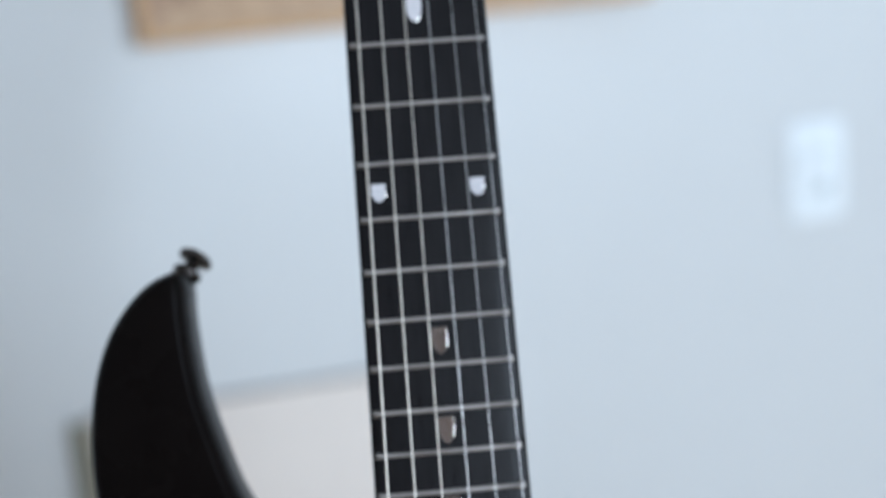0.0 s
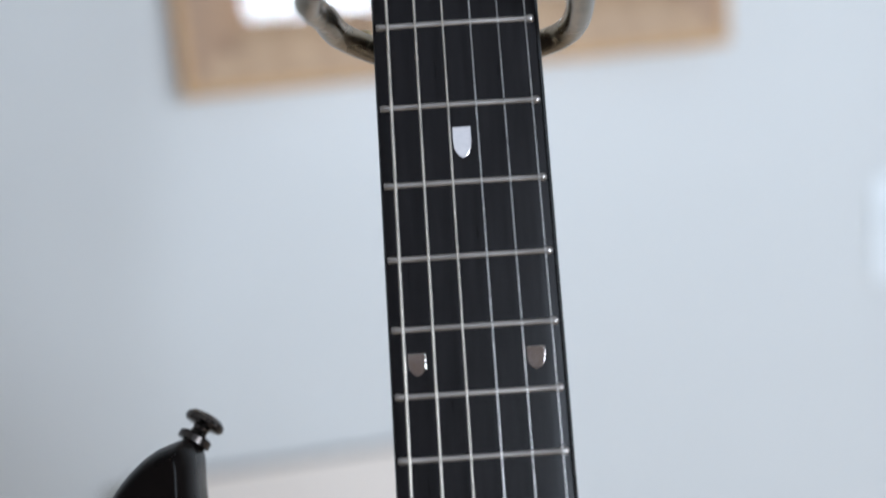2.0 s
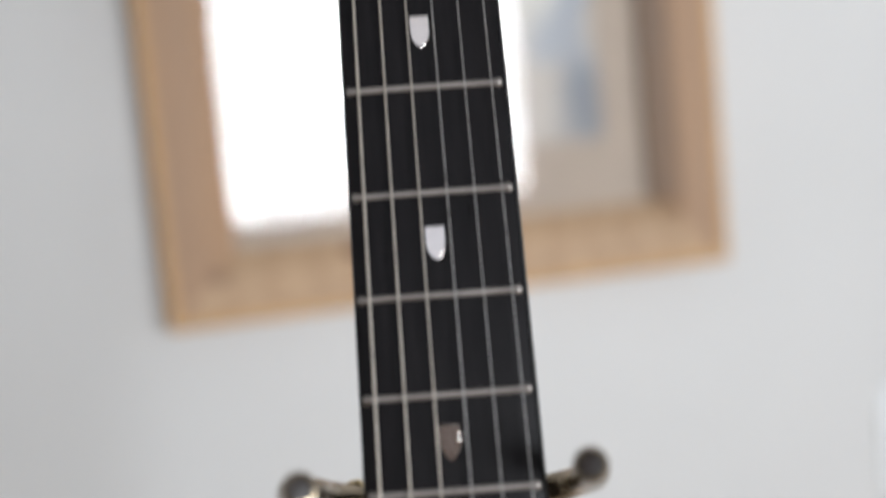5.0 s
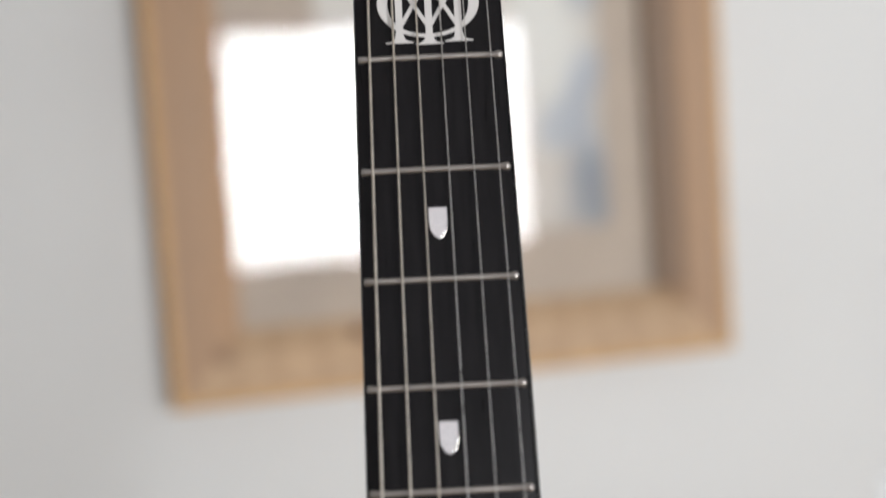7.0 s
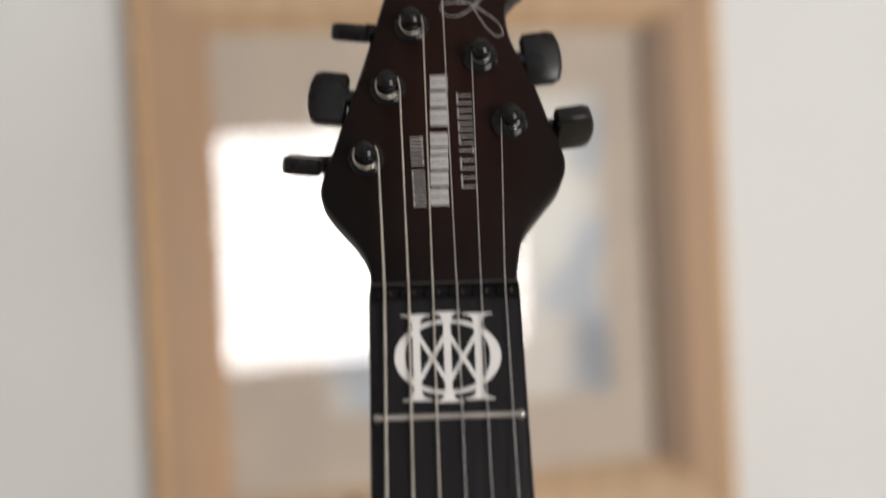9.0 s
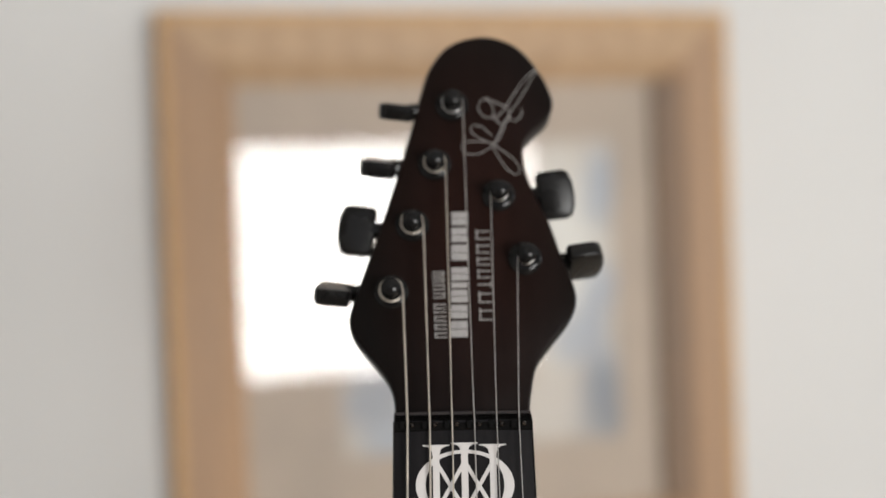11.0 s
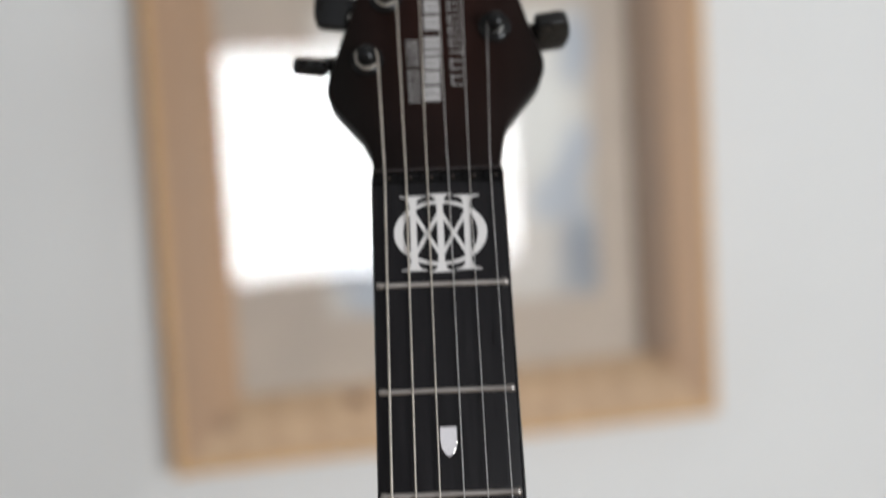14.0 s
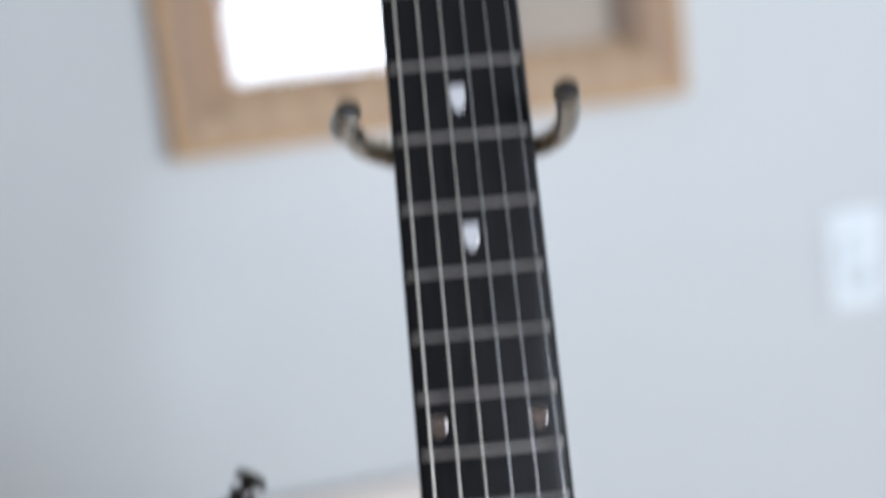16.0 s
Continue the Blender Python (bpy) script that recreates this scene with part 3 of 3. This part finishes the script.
ends = [[bm.verts.new((x, y, z)) for y, z in ((0.009, -0.0029), (0.0004, -0.0029), (-0.0002, -0.0025), (-0.0004, -0.0012), (0.0002, 0.0002), (0.0035, 0.0026), (0.0090, 0.0036))] for x in (-0.0212, 0.0217)]
for k in range(7):
    bm.faces.new((ends[0][k], ends[0][(k + 1) % 7], ends[1][(k + 1) % 7], ends[1][k]))
bm.faces.new(ends[0])
bm.faces.new(ends[1])
bm = [bm]
for x in NUT_X:
    bm.append(box((x - 0.0026, -0.0012, -0.0024), (x - 0.0009, 0.001, 0.0004), 0.0003, 1))
gpart("nut", merge(*bm), NUT, "black nut")
for x in NUT_X:
    gpart("string_guide", lathe([(0, 0.0008), (0.0006, 0.0008), (0.0010, 0.0005), (0.0011, 0.0001)], (x + 0.0015, -0.0003, -0.0010), (0, -1, 0.25), 10), SMOKE, "tiny dark metal string guide")

# headstock
HEAD_LINE = [(-12, -5), (-20.0, -4), (-21.2, 3), (-22.2, 11), (-25.4, 17.5), (-31.8, 25.4), (-35.8, 31.5), (-36, 37.5), (-32.3, 49), (-24.2, 73), (-15.8, 101.5), (-11.6, 118), (-8.6, 127),
             (-3.0, 134.8), (4.5, 138.6), (13.6, 139.2), (22.8, 135), (29.9, 126), (34.3, 115), (33.0, 108.5), (26.4, 102), (23.3, 96), (24.5, 84.5), (31, 69),
             (35.0, 55.5), (38.2, 46.5), (38.9, 41.0), (36.8, 34.7), (30.6, 27), (24.8, 19), (22.6, 10), (21.6, 3), (20.4, -4), (12, -5)]


def head_y(x, z):
    return 0.0092 + 0.07 * max(z, 0)


line = spline([(x / 1000, z / 1000) for x, z in HEAD_LINE], 4)
gpart("headstock", slab(line, [(0.0016, 0.0), (0.0006, 0.0004), (0, 0.0014), (0, 0.0125), (0.001, 0.0138)], head_y), HEAD, "dark reddish-brown headstock with black edges", smooth=35)

# tuners: post, washer, shaft and key
POSTS = ((-22.3, 44.4, -1, 46.0, 41.8, 113), (-15.2, 67.8, -1, 67.9, 33.8, 5), (-7.3, 89.7, -1, 90.4, 26.3, 113), (-0.9, 111.8, -1, 111.2, 19.8, 113),
         (14.2, 78.2, 1, 79.8, 33.8, 14), (22.3, 55.5, 1, 56.2, 42.6, 74))
KEY = [Vector((p[0] / 1000, p[1] / 1000)) for p in ((-5.8, 6.9), (-5.8, -6.9), (-4.8, -8.3), (3.2, -8.5), (5.2, -7.5), (6.4, -4.2), (6.8, 0), (6.4, 4.2), (5.2, 7.5), (3.2, 8.5), (-4.8, 8.4))]
for px, pz, side, kz, kx, turn in POSTS:
    x, z = px / 1000, pz / 1000
    y = head_y(x, z)
    tuner = new("tuner")
    tuner.parent = guitar
    tuner.location = Vector((x, y, z)) - BASE
    tagged(tuner, "black tuning machine")
    o = Vector((x, y, z))
    m = merge(lathe([(0, 0.0057), (0.0012, 0.0056), (0.0018, 0.0048), (0.0022, 0.0040), (0.0022, 0.0031)], (0, 0, 0), (0, -1, 0), 22))
    part("washer", m, BLACK, tuner)
    part("post", lathe([(0.0, 0.0030), (0.0030, 0.0030), (0.0045, 0.0027), (0.0065, 0.0030), (0.0083, 0.0032), (0.0091, 0.0029), (0.0098, 0.0020), (0.0101, 0.0009), (0.0102, 0.0001)], (0, 0, 0), (0, -1, 0), 18), BLACK, tuner)
    at = Vector((side * kx / 1000, 0.020, kz / 1000)) - o
    start = Vector((0, 0.0075, at.z * 0.8))
    part("shaft", tube([start, at - Vector((side * 0.004, 0, 0))], 0.0030, 12), BLACK, tuner)
    key = slab([p * 1.0 for p in KEY], [(0.0012, -0.0028), (0.0004, -0.0025), (0, -0.0018), (0, 0.0018), (0.0004, 0.0025), (0.0012, 0.0028)], lambda a, b: 0)
    bmesh.ops.rotate(key, verts=key.verts, matrix=Matrix.Rotation(radians(turn), 3, "X"))
    bmesh.ops.rotate(key, verts=key.verts, matrix=Matrix.Rotation(radians(-7), 3, "Y"))
    if side < 0:
        bmesh.ops.scale(key, verts=key.verts, vec=(-1, 1, 1))
    part("key", shifted(key, at), KEYBLACK, tuner, smooth=40)

# strings, from the bridge over the nut to the posts
GAUGE = (0.00084, 0.00068, 0.00054, 0.00041, 0.00034, 0.00028)
for k in range(6):
    px, pz, side = POSTS[k][:3]
    x, z = px / 1000, pz / 1000
    y = head_y(x, z)
    bx = -0.0243 + 0.0513 * k / 5
    r = GAUGE[k] / 2
    wrap = 0.0027 + r if side > 0 else 0.0034 + r
    tx = x - side * wrap
    pts = [(bx, -0.0075, -SCALE), (NUT_X[k], -0.0016, 0.0), (NUT_X[k] + (tx - NUT_X[k]) * 0.12, 0.0006, 0.0075), (tx, y - 0.0045, z - 0.0008)]
    turns = 12
    for s in range(1, turns):
        a = -side * 2 * math.pi * s / 12
        c = math.pi if side > 0 else 0
        pts.append((x + wrap * math.cos(c + a), y - 0.0045 + 0.0012 * s / 12, z + wrap * math.sin(c + a)))
    gpart("string", tube(pts, max(r, 0.00017), 8), WOUND if k < 3 else PLAIN, "bright wound steel string" if k < 3 else "thin plain steel string", smooth=60)


# marks on the headstock: plain bars in place of lettering, and a loose penned flourish
def mark(x, z, wide, long):
    """A thin printed block on the headstock's face: wide across it, long along it."""
    bm = shifted(slab(rounded(wide / 2, long / 2, 0.00012, 1), [(0, -0.00012), (0, 0.0001)], lambda a, b: 0), (x, 0, z))
    for v in bm.verts:
        v.co.y += head_y(v.co.x, v.co.z)
    return bm


# each row: the ends of its middle line (x, z in mm), height, the blocks' lengths (0: a word space), paint and weight
for (xa, za), (xb, zb), high, blocks, paint, bold in (
        ((-6.2, 28.4), (-6.8, 52.0), 4.2, (2, 2, 2, 1, 2, 0, 2, 2, 1.6, 1.6), DECAL, False),
        ((-0.3, 28.4), (0.9, 73.0), 5.6, (3, 2.5, 2.4, 1.1, 2.5, 0, 3, 2.8, 2.6), DECAL_BOLD, True),
        ((8.9, 33.5), (8.4, 67.0), 5.0, (2.8, 2.6, 1.4, 2.1, 1.9, 2.2, 2.4), DECAL, False)):
    total = sum(q if q else 0.7 for q in blocks)
    at = 0.0
    for q in blocks:
        if q:
            f = (at + q / 2) / total
            x, z = (xa + (xb - xa) * f) / 1000, (za + (zb - za) * f) / 1000
            long = q / total * (zb - za) / 1000
            if bold:
                cut = long * 0.40
                piece = merge(mark(x, z - cut * 0.55, high / 1000, cut), mark(x, z + cut * 0.55, high / 1000, cut)) if long > 0.004 else mark(x, z, high / 1000, long * 0.8)
            else:
                piece = merge(*[mark(x, z + d * long, high / 1000, 0.00042) for d in ((-0.3, 0.2) if q > 1.5 else (0,))],
                              mark(x + (0.4 if at % 2 > 1 else -0.4) * high / 1000, z, 0.0005, long * 0.7))
            gpart("decal_bar", piece, paint, "silver-grey printed bar", smooth=0)
        at += q if q else 0.7
pen = []
for pts in (((29.3, 126), (26.3, 123.6), (23, 119.5), (19.5, 114), (17.5, 111), (14, 106.5)), ((29.2, 125.6), (24.8, 117.6), (21.9, 112.7), (18.8, 108.5), (15, 101), (13, 97.5)),
            ((13.8, 107.2), (9.9, 108), (8.2, 111.5), (10.5, 114.6), (13.3, 112), (13.4, 108)), ((11, 114.8), (15, 113), (18.6, 110.4), (18.4, 106), (15.5, 104.9), (14, 108.5)),
            ((17.2, 104.4), (15.4, 99.6), (11.2, 95.4), (6.2, 93.4), (2.6, 95.2), (2.6, 97.6), (5.6, 98.5), (10.5, 98.2)),
            ((12.6, 100.5), (9.2, 104), (5.9, 104.2), (5.8, 101.8), (8.9, 99.2), (12.2, 97.6), (14, 94), (16.8, 89), (20, 85.9), (21.9, 87.2), (20.6, 90.8), (16.8, 94.4), (12.9, 97.3)),
            ((23.5, 110.5), (22.9, 107.6), (20.8, 106.1), (18.8, 107.4))):
    line3 = [(p[0] / 1000, head_y(0, p[1] / 1000) - 0.0001, p[1] / 1000) for p in pts]
    pen.append(tube(spline(line3, 8, False), 0.00012, 6))
gpart("flourish", merge(*pen), PEN, "thin silver penned flourish")

# body with long upper horn
BODY = [(-24, -462), (-42, -455), (-58, -440), (-72.5, -419), (-80.5, -397), (-86, -376), (-88.5, -353), (-88.8, -340), (-91.5, -334.5), (-98, -335.5), (-105.5, -339.5), (-114, -348), (-121.3, -360),
        (-126.5, -377), (-128.5, -398), (-127, -420), (-121, -460), (-119, -510), (-128, -560), (-150, -615), (-168, -665), (-170, -705), (-150, -745), (-105, -768), (-40, -775),
        (40, -772), (100, -758), (140, -728), (155, -685), (148, -640), (125, -590), (112, -548), (116, -515), (112, -488), (102, -464), (90, -452), (76, -460), (62, -480), (45, -492), (24, -490)]


def body_y(x, z):
    return 0.004 + 0.13 * max(0.0, abs(x) - 0.03)


line = spline([(x / 1000, z / 1000) for x, z in BODY], 5)
front = [(0.0050 * (1 - math.sin(radians(q))), 0.0074 + 0.0150 * (1 - math.cos(radians(q)))) for q in range(0, 91, 9)]
back = [(0.0060 * (1 - math.cos(radians(q))), 0.034 + 0.0105 * math.sin(radians(q))) for q in range(0, 91, 18)]
gpart("body", slab(line, front + back, body_y),
      LACQUER, "glossy black-brown carved body", smooth=75)
button = new("strap_button")
button.parent = guitar
button.location = Vector((-0.0915, 0.045, -0.3350)) - BASE
axis = (0.0038, 0.002, 0.0062)
part("washer", lathe([(-0.001, 0.0056), (0.0012, 0.0056), (0.0017, 0.0049)], (0, 0, 0), axis, 20), SMOKE, button)
part("stem", lathe([(0.001, 0.0046), (0.0020, 0.0030), (0.0034, 0.0025), (0.0048, 0.0030)], (0, 0, 0), axis, 18), SMOKE, button)
part("flange", lathe([(0.0046, 0.0030), (0.0051, 0.0060), (0.0062, 0.0068), (0.0076, 0.0065), (0.0088, 0.0050), (0.0092, 0.0029), (0.0088, 0.0002)], (0, 0, 0), axis, 24), SMOKE, button)
bm = [box((-0.036, 0.0, -0.662), (0.036, 0.014, -0.628), 0.002)]
for k in range(6):
    bx = -0.0243 + 0.0513 * k / 5
    bm.append(box((bx - 0.0045, -0.0072, -0.660), (bx + 0.0045, 0.002, -0.642), 0.001))
gpart("bridge", merge(*bm), BLACK, "black bridge")

# ---- guitar stand ----
stand = tagged(new("guitar_stand"), "guitar stand with an antique bronze neck yoke and dark end caps", "stand")
FOOT = NUT_AT + TURN @ Vector((0, 0.16, -0.80))
stand.location = (FOOT.x, FOOT.y, 0)
inv = Matrix.Translation(-Vector(stand.location))


def spart(name, bm, material_, label="", in_guitar=True, smooth=50):
    if in_guitar:
        bm.transform(Matrix.Translation(NUT_AT) @ TURN.to_4x4())
    bm.transform(inv)
    return part(name, bm, material_, stand, label, smooth)


for s in (-1, 1):
    ex = -0.0375 if s < 0 else 0.0328
    if s < 0:
        pts = spline([(s * 0.004, 0.034, -0.2200), (s * 0.018, 0.028, -0.2182), (s * 0.0285, 0.019, -0.2159), (s * 0.0350, 0.009, -0.2142), (s * 0.0374, -0.004, -0.2131), (ex * 1.08, -0.019, -0.2127), (ex, -0.0345, -0.2116)], 6, False)
    else:
        pts = spline([(0.004, 0.034, -0.2215), (0.018, 0.0295, -0.2190), (0.0280, 0.0250, -0.2172), (0.0338, 0.0205, -0.2160), (0.0368, 0.0110, -0.2148), (0.0366, -0.0060, -0.2137), (0.0348, -0.0220, -0.2124), (ex, -0.0345, -0.2110)], 6, False)
    spart("yoke_arm", tube(pts, 0.0042, 18), BRONZE, "antique bronze yoke arm")
    spart("ferrule", lathe([(0, 0.0015), (0.0004, 0.0030), (0.0020, 0.0036), (0.0042, 0.0034), (0.0052, 0.0022), (0.0054, 0.0004)], (-0.0275 if s < 0 else 0.0215, 0.0215 if s < 0 else 0.0275, -0.2160), (s * 0.3, 0, 1), 18), BRASS, "small brass ferrule")
    d = (pts[-1] - pts[-3]).normalized()
    spart("end_rim", lathe([(-0.004, 0.0040), (-0.003, 0.0043), (0.0012, 0.0044), (0.0020, 0.0040), (0.0021, 0.0033), (0.0006, 0.0028), (0.0005, 0.0002)], pts[-1], d, 24), BRONZE, "bronze rim at the arm's end")
    spart("end_cap", lathe([(0.0004, 0.0031), (0.0012, 0.0030), (0.0015, 0.0022), (0.0015, 0.0002)], pts[-1], d, 20), RUBBER, "dark brown end cap")
spart("collar", lathe([(0, 0.009), (0.002, 0.010), (0.018, 0.010), (0.02, 0.009)], (0, 0.036, -0.232), (0, 0.25, 1), 20), BRONZE)
spart("upright", tube([(0, 0.037, -0.225), (0, 0.075, -0.40), (0, 0.12, -0.60), (0, 0.15, -0.80)], 0.0075, 14), STANDBLACK, "black upright tube")
for s in (-1, 1):
    spart("cradle_arm", tube([(0, 0.150, -0.79), (s * 0.09, 0.11, -0.795), (s * 0.10, 0.03, -0.790), (s * 0.10, 0.0, -0.770)], 0.006, 12), STANDBLACK)
for a in (20, 140, 260):
    tip = FOOT + Vector((0.26 * math.sin(radians(a)), 0.16 * math.cos(radians(a)), 0))
    tip.z = 0.008
    spart("leg", tube([FOOT, FOOT.lerp(tip, 0.4) + Vector((0, 0, 0.02)), tip], 0.007, 12), STANDBLACK, "", False)
